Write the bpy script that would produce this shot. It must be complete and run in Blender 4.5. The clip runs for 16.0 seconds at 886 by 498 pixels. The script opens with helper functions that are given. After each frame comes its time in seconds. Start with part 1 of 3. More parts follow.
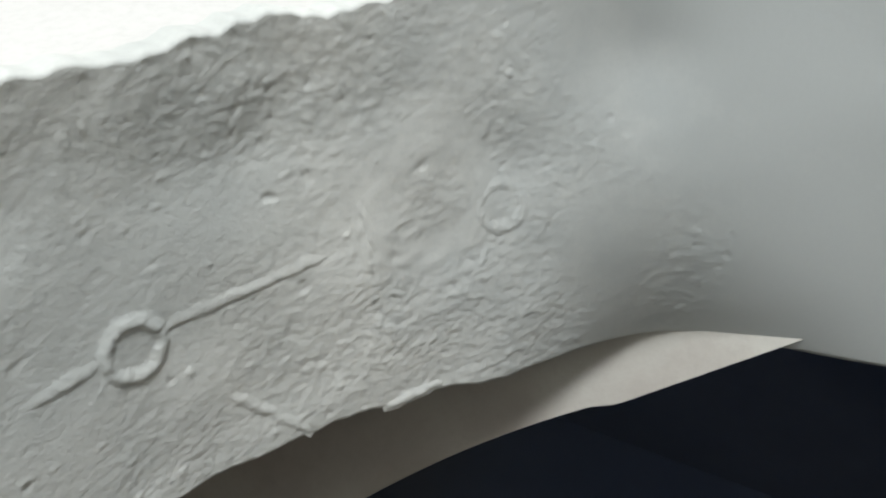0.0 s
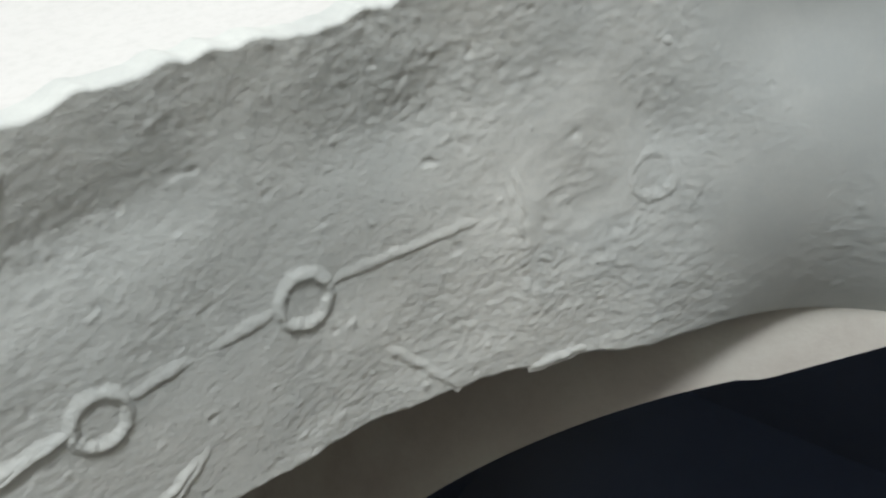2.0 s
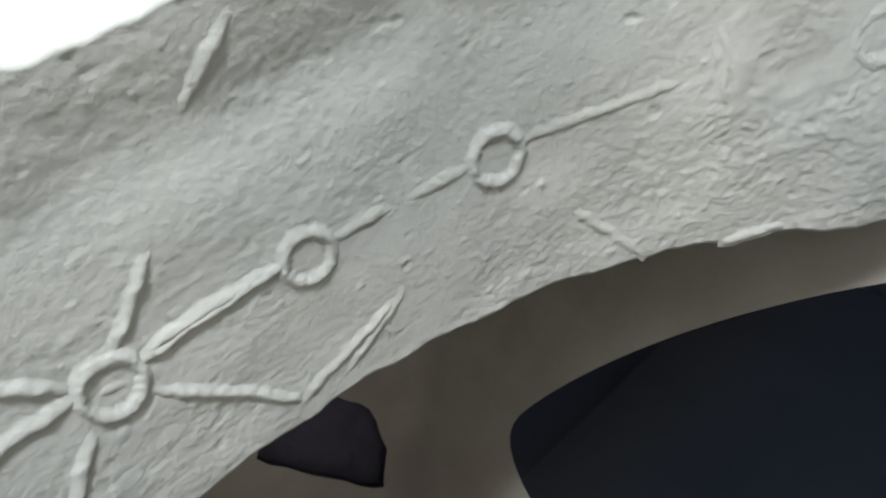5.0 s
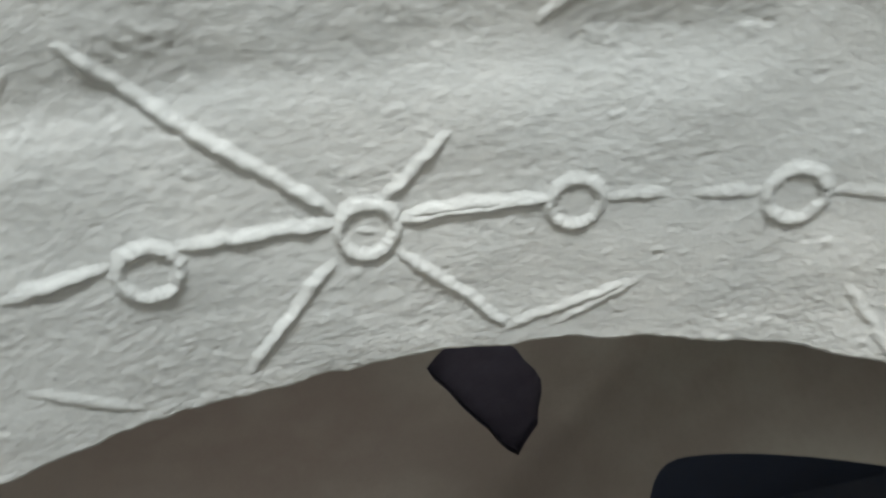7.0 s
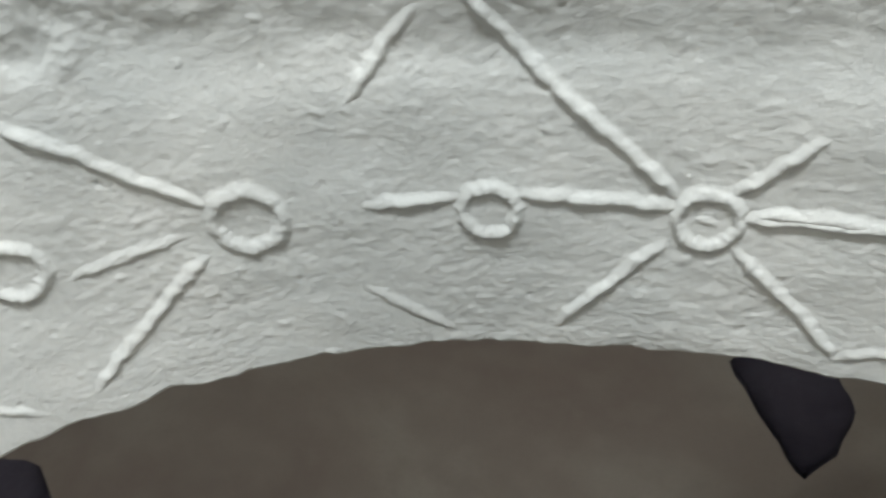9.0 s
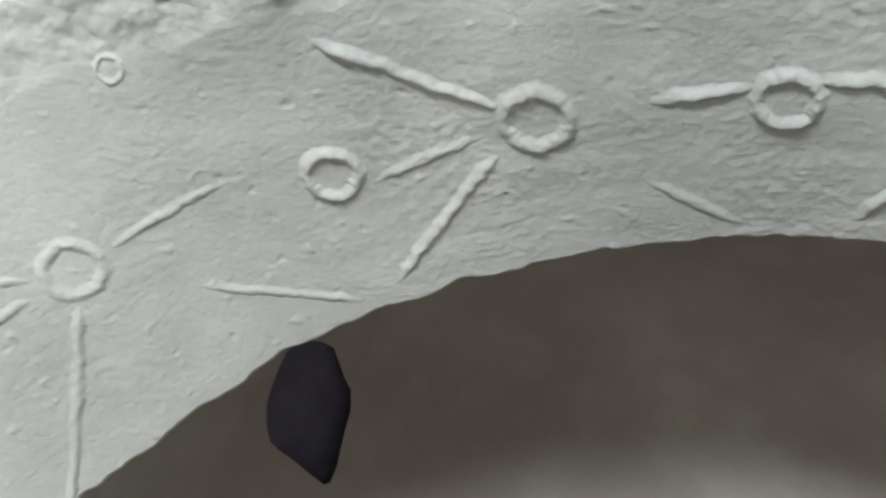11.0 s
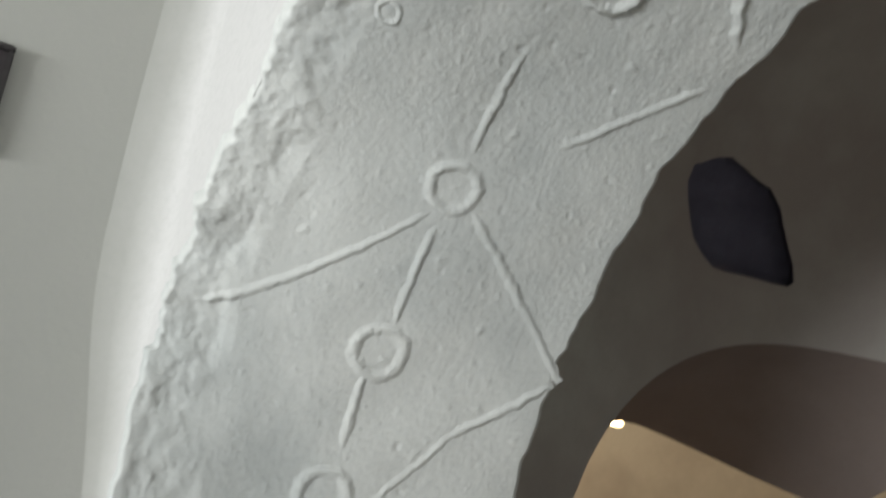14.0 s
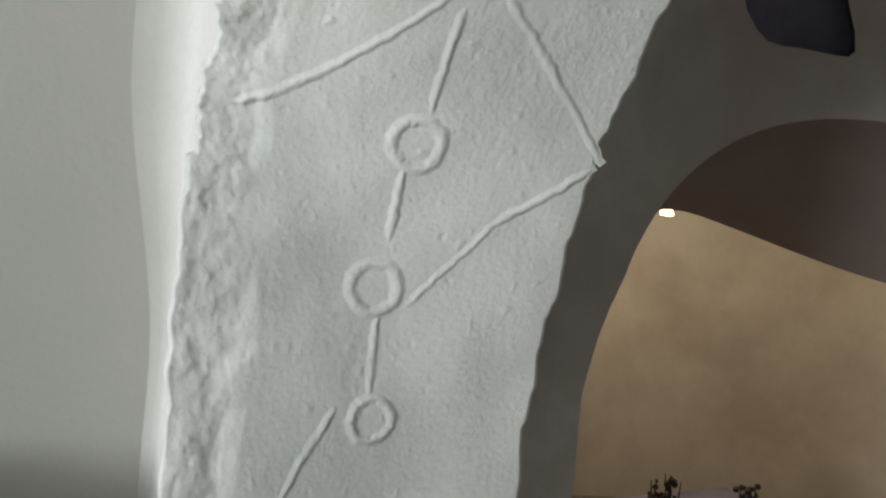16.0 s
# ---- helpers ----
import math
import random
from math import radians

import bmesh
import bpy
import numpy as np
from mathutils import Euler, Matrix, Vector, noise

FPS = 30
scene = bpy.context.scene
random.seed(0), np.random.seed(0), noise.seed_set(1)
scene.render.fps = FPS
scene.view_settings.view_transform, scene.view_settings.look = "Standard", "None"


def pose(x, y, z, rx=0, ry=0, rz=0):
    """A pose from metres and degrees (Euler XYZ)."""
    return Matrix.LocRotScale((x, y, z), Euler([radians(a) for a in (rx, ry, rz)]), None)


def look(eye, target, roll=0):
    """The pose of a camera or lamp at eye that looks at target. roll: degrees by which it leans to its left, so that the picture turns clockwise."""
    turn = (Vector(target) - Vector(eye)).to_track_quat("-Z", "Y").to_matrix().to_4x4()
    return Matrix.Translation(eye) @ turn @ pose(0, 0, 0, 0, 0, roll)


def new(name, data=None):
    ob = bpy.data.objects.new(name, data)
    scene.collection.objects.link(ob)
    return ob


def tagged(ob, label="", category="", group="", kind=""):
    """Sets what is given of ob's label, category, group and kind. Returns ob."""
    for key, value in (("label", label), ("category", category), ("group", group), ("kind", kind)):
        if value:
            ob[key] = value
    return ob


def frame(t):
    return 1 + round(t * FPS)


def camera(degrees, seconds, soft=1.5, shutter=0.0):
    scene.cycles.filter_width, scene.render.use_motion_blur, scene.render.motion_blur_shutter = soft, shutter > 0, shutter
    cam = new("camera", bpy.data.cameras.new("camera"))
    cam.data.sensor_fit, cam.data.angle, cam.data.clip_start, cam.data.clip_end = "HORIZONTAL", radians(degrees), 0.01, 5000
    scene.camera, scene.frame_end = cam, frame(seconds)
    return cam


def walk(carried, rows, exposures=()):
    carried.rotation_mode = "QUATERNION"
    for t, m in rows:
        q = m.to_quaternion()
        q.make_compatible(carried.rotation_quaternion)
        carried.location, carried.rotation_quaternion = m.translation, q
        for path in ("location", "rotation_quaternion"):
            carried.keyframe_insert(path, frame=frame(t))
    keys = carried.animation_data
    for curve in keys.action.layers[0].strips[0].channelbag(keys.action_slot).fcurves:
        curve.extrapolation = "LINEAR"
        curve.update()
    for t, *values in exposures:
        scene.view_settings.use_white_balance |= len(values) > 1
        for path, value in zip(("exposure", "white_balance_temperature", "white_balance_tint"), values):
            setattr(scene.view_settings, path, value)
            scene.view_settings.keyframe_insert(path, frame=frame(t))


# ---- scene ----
cam = camera(57.42, 16.0, soft=2.2, shutter=0.5)
# seconds, then x, y, z in metres and the turn in degrees
ROWS = [
    (0.0, 0.1536, 0.0162, 1.5042, 145.499, 62.148, 0.014),
    (0.5, 0.153, 0.0211, 1.5077, 146.519, 60.31, 1.917),
    (1.0, 0.1431, 0.0126, 1.5095, 146.833, 57.799, 3.144),
    (1.5, 0.1259, 0.0062, 1.5043, 147.805, 55.441, 4.858),
    (2.0, 0.1119, -0.0012, 1.5102, 148.994, 53.402, 6.804),
    (2.5, 0.101, -0.0294, 1.507, 149.656, 51.121, 9.18),
    (3.0, 0.0939, -0.0402, 1.5062, 148.739, 49.304, 12.06),
    (3.5, 0.0859, -0.0281, 1.5152, 147.564, 46.97, 12.735),
    (4.0, 0.0795, -0.008, 1.5243, 146.682, 44.899, 13.396),
    (6.5, 0.0378, 0.0307, 1.4821, 140.704, 24.681, 5.167),
    (7.0, 0.0087, 0.0315, 1.4801, 138.517, 13.133, 0.35),
    (7.5, -0.0071, 0.0228, 1.4864, 137.374, 5.746, -1.651),
    (8.0, -0.004, 0.0073, 1.487, 137.005, -1.926, 1.828),
    (8.5, 0.0, 0.018, 1.4882, 136.767, -7.924, 2.741),
    (9.0, -0.0, 0.0, 1.5, 134.082, -13.215, 5.141),
    (9.5, 0.0014, 0.0008, 1.4933, 132.284, -17.449, 8.752),
    (10.0, -0.0005, -0.0015, 1.5074, 127.854, -21.834, 13.839),
    (12.5, -0.1352, -0.0837, 1.3446, 117.697, -15.311, 34.323),
    (13.0, -0.1402, -0.0606, 1.3502, 114.957, -9.647, 43.804),
    (13.5, -0.0489, -0.0217, 1.3799, 109.829, -9.715, 52.169),
    (14.0, 0.0336, 0.0102, 1.4051, 102.861, -8.695, 57.157),
    (14.5, 0.0438, 0.0248, 1.404, 97.358, -7.942, 61.956),
    (15.0, 0.0213, 0.0402, 1.3872, 93.451, -7.487, 61.879),
    (15.5, 0.0206, 0.0437, 1.3761, 90.789, -5.975, 61.633),
    (16.0, 0.0288, 0.0428, 1.3707, 89.13, -5.426, 61.136),
]
walk(cam, [(t, pose(*row)) for t, *row in ROWS],
     exposures=[(0.0, -0.68), (3.0, -0.82), (3.6, -0.72), (4.2, -0.56), (6.5, -0.42), (7.2, -0.24), (9.0, -0.24), (10.2, -0.38), (12.5, -0.82), (13.5, -0.95), (14.5, -0.95), (16.0, -0.95)])

# the arch: far and near edge as half ovals (middle x, springing z, half width, rise, fullness)
FAR_Y, NEAR_Y = 0.987, 0.319
FAR_OVAL = (0.105, 0.793, 1.400, 1.507, 2.16)
NEAR_OVAL = (0.065, 1.384, 1.396, 0.787, 2.13)

# ---- light ----
world = bpy.data.worlds.new("World")
scene.world = world
world.use_nodes = True
wn = world.node_tree
sky = wn.nodes.new("ShaderNodeTexSky")
sky.sky_type, sky.sun_disc = "NISHITA", False
sky.sun_elevation, sky.sun_rotation = radians(35), radians(200)
wn.links.new(sky.outputs[0], wn.nodes["Background"].inputs[0])
wn.nodes["Background"].inputs[1].default_value = 0.1

WINDOW = (0.0, -3.6, 1.4, 2.0, 0.6)   # the window behind the camera: x, y, z of the middle, width, height
lamp = bpy.data.lights.new("window_light", "AREA")
lamp.shape, lamp.size, lamp.size_y = "RECTANGLE", WINDOW[3], WINDOW[4]
lamp.energy, lamp.color = 300, (0.965, 1.0, 1.02)
new("window_light", lamp).matrix_world = look((WINDOW[0], WINDOW[1] + 0.02, WINDOW[2]), (0.1, 0.3, 1.4))
spot = bpy.data.lights.new("niche_light", "POINT")
spot.energy, spot.color, spot.shadow_soft_size = 66.0, (1.0, 0.82, 0.58), 0.03


# ---- materials ----
def plaster(name, base, dark, scale=6.0, bump=0.35, fine=90.0, rough=0.9, stain=0.5, second=None, pale=None, polished=None):
    """Limewashed plaster: broad stains, middle blotches, fine grain and relief."""
    m = bpy.data.materials.new(name)
    m.use_nodes = True
    nt = m.node_tree
    n, l = nt.nodes, nt.links
    b = n["Principled BSDF"]
    b.inputs["Roughness"].default_value = rough
    b.inputs["Specular IOR Level"].default_value = 0.25
    tc = n.new("ShaderNodeTexCoord")

    def noise_node(s, d=6, r=0.6):
        t = n.new("ShaderNodeTexNoise")
        t.inputs["Scale"].default_value, t.inputs["Detail"].default_value, t.inputs["Roughness"].default_value = s, d, r
        l.new(tc.outputs["Object"], t.inputs["Vector"])
        return t

    def ramp(src, p0, p1):
        r = n.new("ShaderNodeMapRange")
        r.inputs[1].default_value, r.inputs[2].default_value = p0, p1
        l.new(src, r.inputs[0])
        return r.outputs[0]

    def mix(fac, a, c):
        x = n.new("ShaderNodeMix")
        x.data_type = "RGBA"
        for s, v in ((x.inputs[0], fac), (x.inputs[6], a), (x.inputs[7], c)):
            if isinstance(v, tuple):
                s.default_value = (*v, 1)
            elif isinstance(v, float):
                s.default_value = v
            else:
                l.new(v, s)
        return x.outputs[2]
    big = noise_node(scale * 0.25, 4)
    mid = noise_node(scale, 8, 0.65)
    grain = noise_node(fine, 5, 0.7)
    f1 = n.new("ShaderNodeMath")
    f1.operation = "MULTIPLY"
    l.new(ramp(big.outputs[0], 0.42, 0.62), f1.inputs[0])
    f1.inputs[1].default_value = stain
    c = mix(f1.outputs[0], base, dark)
    if second:
        c = mix(ramp(mid.outputs[0], 0.5, 0.75), c, second)
    if pale:   # a second tone on one side along x, with a ragged border: painted shade
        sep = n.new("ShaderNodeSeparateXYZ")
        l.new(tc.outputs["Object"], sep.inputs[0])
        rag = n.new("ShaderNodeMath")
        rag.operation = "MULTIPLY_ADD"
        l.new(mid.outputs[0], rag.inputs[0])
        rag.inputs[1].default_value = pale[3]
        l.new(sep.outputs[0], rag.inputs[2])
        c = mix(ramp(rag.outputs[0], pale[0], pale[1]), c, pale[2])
    f2 = n.new("ShaderNodeMath")
    f2.operation = "MULTIPLY"
    l.new(ramp(grain.outputs[0], 0.45, 0.8), f2.inputs[0])
    f2.inputs[1].default_value = 0.25
    c = mix(f2.outputs[0], c, dark)
    l.new(c, b.inputs["Base Color"])
    add = n.new("ShaderNodeMath")
    add.operation = "MULTIPLY_ADD"
    l.new(mid.outputs[0], add.inputs[0])
    add.inputs[1].default_value = 2.0
    l.new(grain.outputs[0], add.inputs[2])
    bp = n.new("ShaderNodeBump")
    bp.inputs["Strength"].default_value, bp.inputs["Distance"].default_value = bump, 0.01
    if polished:   # trowelled smooth on one side
        sep2 = n.new("ShaderNodeSeparateXYZ")
        l.new(tc.outputs["Object"], sep2.inputs[0])
        fade = n.new("ShaderNodeMapRange")
        fade.inputs[1].default_value, fade.inputs[2].default_value = polished
        fade.inputs[3].default_value, fade.inputs[4].default_value = bump, bump * 0.2
        l.new(sep2.outputs[0], fade.inputs[0])
        l.new(fade.outputs[0], bp.inputs["Strength"])
    l.new(add.outputs[0], bp.inputs["Height"])
    l.new(bp.outputs[0], b.inputs["Normal"])
    return m


def plain(name, base, rough=0.6, metal=0.0, emit=0.0):
    m = bpy.data.materials.new(name)
    m.use_nodes = True
    nt = m.node_tree
    b = nt.nodes["Principled BSDF"]
    t = nt.nodes.new("ShaderNodeTexNoise")
    t.inputs["Scale"].default_value, t.inputs["Detail"].default_value = 35, 6
    x = nt.nodes.new("ShaderNodeMix")
    x.data_type = "RGBA"
    x.inputs[6].default_value = (*base, 1)
    x.inputs[7].default_value = (*[v * 0.6 for v in base], 1)
    nt.links.new(t.outputs[0], x.inputs[0])
    nt.links.new(x.outputs[2], b.inputs["Base Color"])
    b.inputs["Roughness"].default_value, b.inputs["Metallic"].default_value = rough, metal
    if emit:
        b.inputs["Emission Color"].default_value = (*base, 1)
        b.inputs["Emission Strength"].default_value = emit
    return m


# blue-grey beyond x 1.15: shade of the right flank put into the stucco's colour
STUCCO = plaster("white_stucco_shaded_right", (0.72, 0.73, 0.70), (0.43, 0.46, 0.455), 6.0, 0.27, 110.0, 0.9, 0.65, None, (1.15, 1.6, (0.47, 0.50, 0.50), 0.5), (0.75, 1.1))
# greyer towards the left corner: the fillet's falling light is put into the colour
FACE = plaster("white_limewash_shaded_corner", (0.44, 0.44, 0.41), (0.39, 0.40, 0.37), 4.0, 0.12, 60.0, 0.9, 0.4, None, (-1.60, -1.53, (0.68, 0.67, 0.655), 0.05))
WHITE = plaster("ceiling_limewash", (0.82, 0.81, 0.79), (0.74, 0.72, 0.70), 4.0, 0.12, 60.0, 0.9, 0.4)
# shaded copy of the limewash: grazing light on the left wall, in the colour
WALL = plaster("shaded_limewash", (0.42, 0.42, 0.39), (0.38, 0.39, 0.36), 4.0, 0.12, 60.0, 0.9, 0.4)
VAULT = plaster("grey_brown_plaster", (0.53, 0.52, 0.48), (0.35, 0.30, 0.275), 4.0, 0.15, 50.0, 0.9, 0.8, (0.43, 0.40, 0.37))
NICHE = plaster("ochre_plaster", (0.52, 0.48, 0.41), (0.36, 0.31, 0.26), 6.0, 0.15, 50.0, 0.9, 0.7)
# brown plaster, darkened in colour because the niche lamp leaves the soffit unlit
BROWN = plaster("unlit_brown_plaster", (0.30, 0.25, 0.23), (0.21, 0.17, 0.16), 4.0, 0.15, 50.0, 0.9, 0.7)
VIOLET = plaster("dark_violet", (0.15, 0.145, 0.20), (0.085, 0.082, 0.12), 9.0, 0.6, 60.0, 0.95, 0.7)
# darkness of the room beyond the right opening, put into a blue-black colour
NIGHT = plaster("dark_room_blue", (0.13, 0.17, 0.27), (0.10, 0.135, 0.22), 3.0, 0.15, 50.0, 0.95, 0.6)
FLOOR = plaster("earth_floor", (0.26, 0.24, 0.215), (0.18, 0.165, 0.15), 5.0, 0.4, 60.0, 0.9, 0.7)


def mesh_object(name, verts, faces, material, parent=None, smooth=True):
    me = bpy.data.meshes.new(name)
    me.from_pydata([tuple(v) for v in verts], [], faces)
    if smooth:
        me.polygons.foreach_set("use_smooth", [True] * len(me.polygons))
    me.materials.append(material)
    me.update()
    ob = new(name, me)
    if parent:
        ob.parent = parent
    return ob


def box(name, lo, hi, material, parent=None, bevel=0.0):
    bm = bmesh.new()
    bmesh.ops.create_cube(bm, size=1)
    for v in bm.verts:
        v.co = [(lo[k] + hi[k]) / 2 + v.co[k] * (hi[k] - lo[k]) for k in range(3)]
    if bevel:
        bmesh.ops.bevel(bm, geom=bm.edges[:], offset=bevel, segments=2, affect="EDGES")
    me = bpy.data.meshes.new(name)
    bm.to_mesh(me)
    bm.free()
    me.materials.append(material)
    ob = new(name, me)
    if parent:
        ob.parent = parent
    return ob


# ---- the arch ----
def half_oval(t, cx, zs, half, rise, n):
    """t from 0 (left foot) to 1 (right foot), an array: vertical jamb up to zs, then an oval."""
    foot = 0.14
    a = math.pi * (1 - (np.clip(t, foot, 1 - foot) - foot) / (1 - 2 * foot))
    c, s = np.cos(a), np.maximum(np.sin(a), 0.0)
    x = cx + half * np.sign(c) * np.abs(c) ** (2 / n)
    z = zs + rise * s ** (2 / n)
    return x, np.where(t < foot, zs * t / foot, np.where(t > 1 - foot, zs * (1 - t) / foot, z))


HUB = np.array((0.02, 0.01, 1.47))   # middle of the standing place under the arch


def splay(t):
    """How far the soffit opens towards the front room: most at the crown."""
    return np.radians(4 + 14 * np.exp(-((t - 0.5) / 0.13) ** 2))[..., None]


def lofted(t, g):
    """Straight loft between the two ovals."""
    (ax, az), (bx, bz) = half_oval(t, *FAR_OVAL), half_oval(t, *NEAR_OVAL)
    return np.stack([ax + (bx - ax) * g, FAR_Y + (NEAR_Y - FAR_Y) * g, az + (bz - az) * g], -1)


def cross_unit(u, w):
    n = np.cross(u, w)
    return n / np.maximum(np.linalg.norm(n, axis=-1, keepdims=True), 1e-9)


def soffit(t, g):
    """Place on the soffit: t along the arch, g from the far edge (0) to the near edge (1); the loft turned about its middle line."""
    t, g = np.asarray(t, float), np.asarray(g, float)
    mid = 0.48 + 0 * t
    m = lofted(t, mid)
    u = lofted(np.minimum(t + 0.006, 1), mid) - lofted(np.maximum(t - 0.006, 0), mid)
    u = u / np.linalg.norm(u, axis=-1, keepdims=True)
    w = lofted(t, mid + 0.3) - lofted(t, mid - 0.3)
    n = cross_unit(u, w)
    w = cross_unit(n, u)
    n = n * np.cos(splay(t)) - w * np.sin(splay(t)) * np.sign((n * (HUB - m)).sum(-1, keepdims=True)) * np.sign((w[..., 1:2] > 0) - 0.5)
    p = lofted(t, g) - HUB
    k = ((m - HUB) * n).sum(-1) / ((p * n).sum(-1))
    return HUB + np.clip(k, 0.7, 1.4)[..., None] * p


def on_band(t, g):
    return Vector(soffit(t, g))


def normals(t, g):
    """Unit normals of the soffit, towards the opening."""
    e = 0.004
    n = cross_unit(soffit(np.minimum(t + e, 1), g) - soffit(np.maximum(t - e, 0), g), soffit(t, g + 0.02) - soffit(t, g - 0.02))
    return n * np.sign((n * (HUB - soffit(t, g))).sum(-1, keepdims=True))


def smooth_noise(p, scale, seed=0.0):
    return noise.noise(Vector(p) * scale + Vector((seed, seed * 1.7, -seed)))


def grain(p, scale, seed=0.0):
    """Gradient noise over an array of places, about -0.6 to 0.6."""
    q = np.asarray(p, float) * scale + np.array((seed * 1.37 + 51.3, seed * 2.11 + 17.9, 33.1 - seed * 0.73))
    cell = np.floor(q)
    f = q - cell
    c = cell.astype(np.int64)
    s = f * f * f * (f * (f * 6 - 15) + 10)
    out = 0.0
    for dx in (0, 1):
        for dy in (0, 1):
            for dz in (0, 1):
                h = ((c[..., 0] + dx) * 73856093) ^ ((c[..., 1] + dy) * 19349663) ^ ((c[..., 2] + dz) * 83492791)
                h = ((h ^ (h >> 13)) * 1274126177) & 0x7FFFFFFF
                h = ((h ^ (h >> 15)) * 2246822519) & 0x7FFFFFFF
                dot = (((h & 255) / 127.5 - 1) * (f[..., 0] - dx) + (((h >> 8) & 255) / 127.5 - 1) * (f[..., 1] - dy)
                       + (((h >> 16) & 255) / 127.5 - 1) * (f[..., 2] - dz))
                out = out + dot * np.abs(1 - dx - s[..., 0]) * np.abs(1 - dy - s[..., 1]) * np.abs(1 - dz - s[..., 2])
    return out


def step(a, b, x):
    s = np.clip((x - a) / (b - a), 0, 1)
    return s * s * (3 - 2 * s)


# hollows in the coat: along the arch, across it, half length, half width, depth in metres
HOLLOWS = [
    (0.612, 0.80, 0.030, 0.10, 0.010), (0.545, 0.84, 0.030, 0.09, 0.010), (0.690, 0.62, 0.020, 0.12, 0.012),
    (0.665, 0.45, 0.016, 0.10, 0.008), (0.735, 0.80, 0.022, 0.14, 0.016), (0.575, 0.62, 0.012, 0.14, 0.006),
    (0.480, 0.86, 0.040, 0.07, 0.006), (0.425, 0.84, 0.035, 0.08, 0.006), (0.255, 0.80, 0.020, 0.07, 0.007),
]


def coat(t, g):
    """Relief of the stucco coat in metres: waves, trowel drags, crumbs and pits, hollows, the torn near edge; smooth towards the right foot."""
    t, g = np.asarray(t, float), np.asarray(g, float)
    p = soffit(t, g)
    wild = np.clip((0.735 - t + 0.10 * grain(p, 5.0, 31.0)) / 0.05, 0.06, 1.0)
    crown = step(0.33, 0.40, t)
    calm = np.clip(0.55 + 1.3 * grain(p, 3.4, 21.0) + 0.9 * grain(p, 9.0, 22.0), 0.12, 1.15) * (0.3 + 0.75 * crown - 0.25 * step(0.52, 0.58, t))
    crusty = np.exp(-((t - 0.675) / 0.045) ** 2 - ((g - 0.35) / 0.35) ** 2)
    h = 0.010 * grain(p, 2.6) + 0.006 * grain(p, 7.0, 3.1) * np.maximum(wild, 0.35)
    # the drags run along the arch over the crown and slantwise on the right flank
    turn = 1.0 * step(0.52, 0.60, t)
    u, w = (t - 0.56) * 4.1, g * 0.49
    a, b = u * np.cos(turn) + w * np.sin(turn), w * np.cos(turn) - u * np.sin(turn)
    warp = 0.012 * grain(p, 11.0, 2.0)
    q = np.stack([a * 0.55 + warp, b + 0.7 * warp, 0 * a], -1)
    for f, k, seed in ((14, 0.0034, 5.7), (29, 0.0011, 8.2)):
        h = h + k * grain(q, f, seed) * wild * (0.35 + 0.65 * calm + 0.8 * crusty)
    rough = grain(p, 58.0, 4.4) * 0.0020 + grain(p, 118.0, 1.2) * 0.0013 + grain(p, 230.0, 6.6) * 0.0008
    rough = rough - 0.003 * np.maximum(0.0, grain(p, 105.0, 41.0) - 0.28)
    h = h - rough * wild * (0.15 + 0.85 * calm + 0.5 * crusty)
    h = h + 0.006 * np.maximum(0.0, grain(p, 60.0, 11.3) - 0.34) * wild + 0.009 * np.maximum(0.0, grain(p, 34.0, 12.3) - 0.42) * wild
    h = h - 0.008 * np.maximum(0.0, grain(p, 48.0, 18.3) - 0.38) * wild
    for t0, g0, rt, rg, deep in HOLLOWS:
        h = h - deep * np.exp(-((t - t0) / rt) ** 2 - ((g - g0) / rg) ** 2)
    h = h + 0.15 * np.maximum(0.0, g - 0.78) ** 2 * crown          # the coat rolls over towards the front edge
    h = h - 0.34 * step(0.672, 0.74, t) * (1 - 0.85 * step(0.72, 0.79, t)) * np.maximum(0.0, 0.55 - g) ** 2   # the smooth flank rounds off backwards
    rag = grain(np.stack([t * 25, 0 * t, 0 * t], -1), 1.0, 7.0)
    torn = np.clip((g - 0.84 + 0.12 * rag) / 0.05, 0, 1) * wild * np.clip((0.48 - t) / 0.1, 0.2, 1.0)
    return h - torn * (0.004 + 0.014 * grain(p, 11.0, 14.0) + 0.005 * grain(p, 33.0, 15.0) + 0.002 * grain(p, 80.0, 16.0))


# raised work on the soffit: rings (along the arch, across it, radius in metres) and ribs (from, to, strength)
RINGS = [
    (0.6835, 0.495, 0.0436),
    (0.5840, 0.485, 0.0443),
    (0.5385, 0.480, 0.0401),
    (0.5000, 0.465, 0.0447),
    (0.4625, 0.465, 0.0422),
    (0.4125, 0.470, 0.0530),
    (0.3600, 0.445, 0.0448),
    (0.2865, 0.485, 0.0483),
    (0.2245, 0.480, 0.0538),
    (0.1705, 0.510, 0.0541),
    (0.1335, 0.475, 0.0467),
    (0.3265, 0.835, 0.0202),
    (0.6620, 0.545, 0.1092),
]
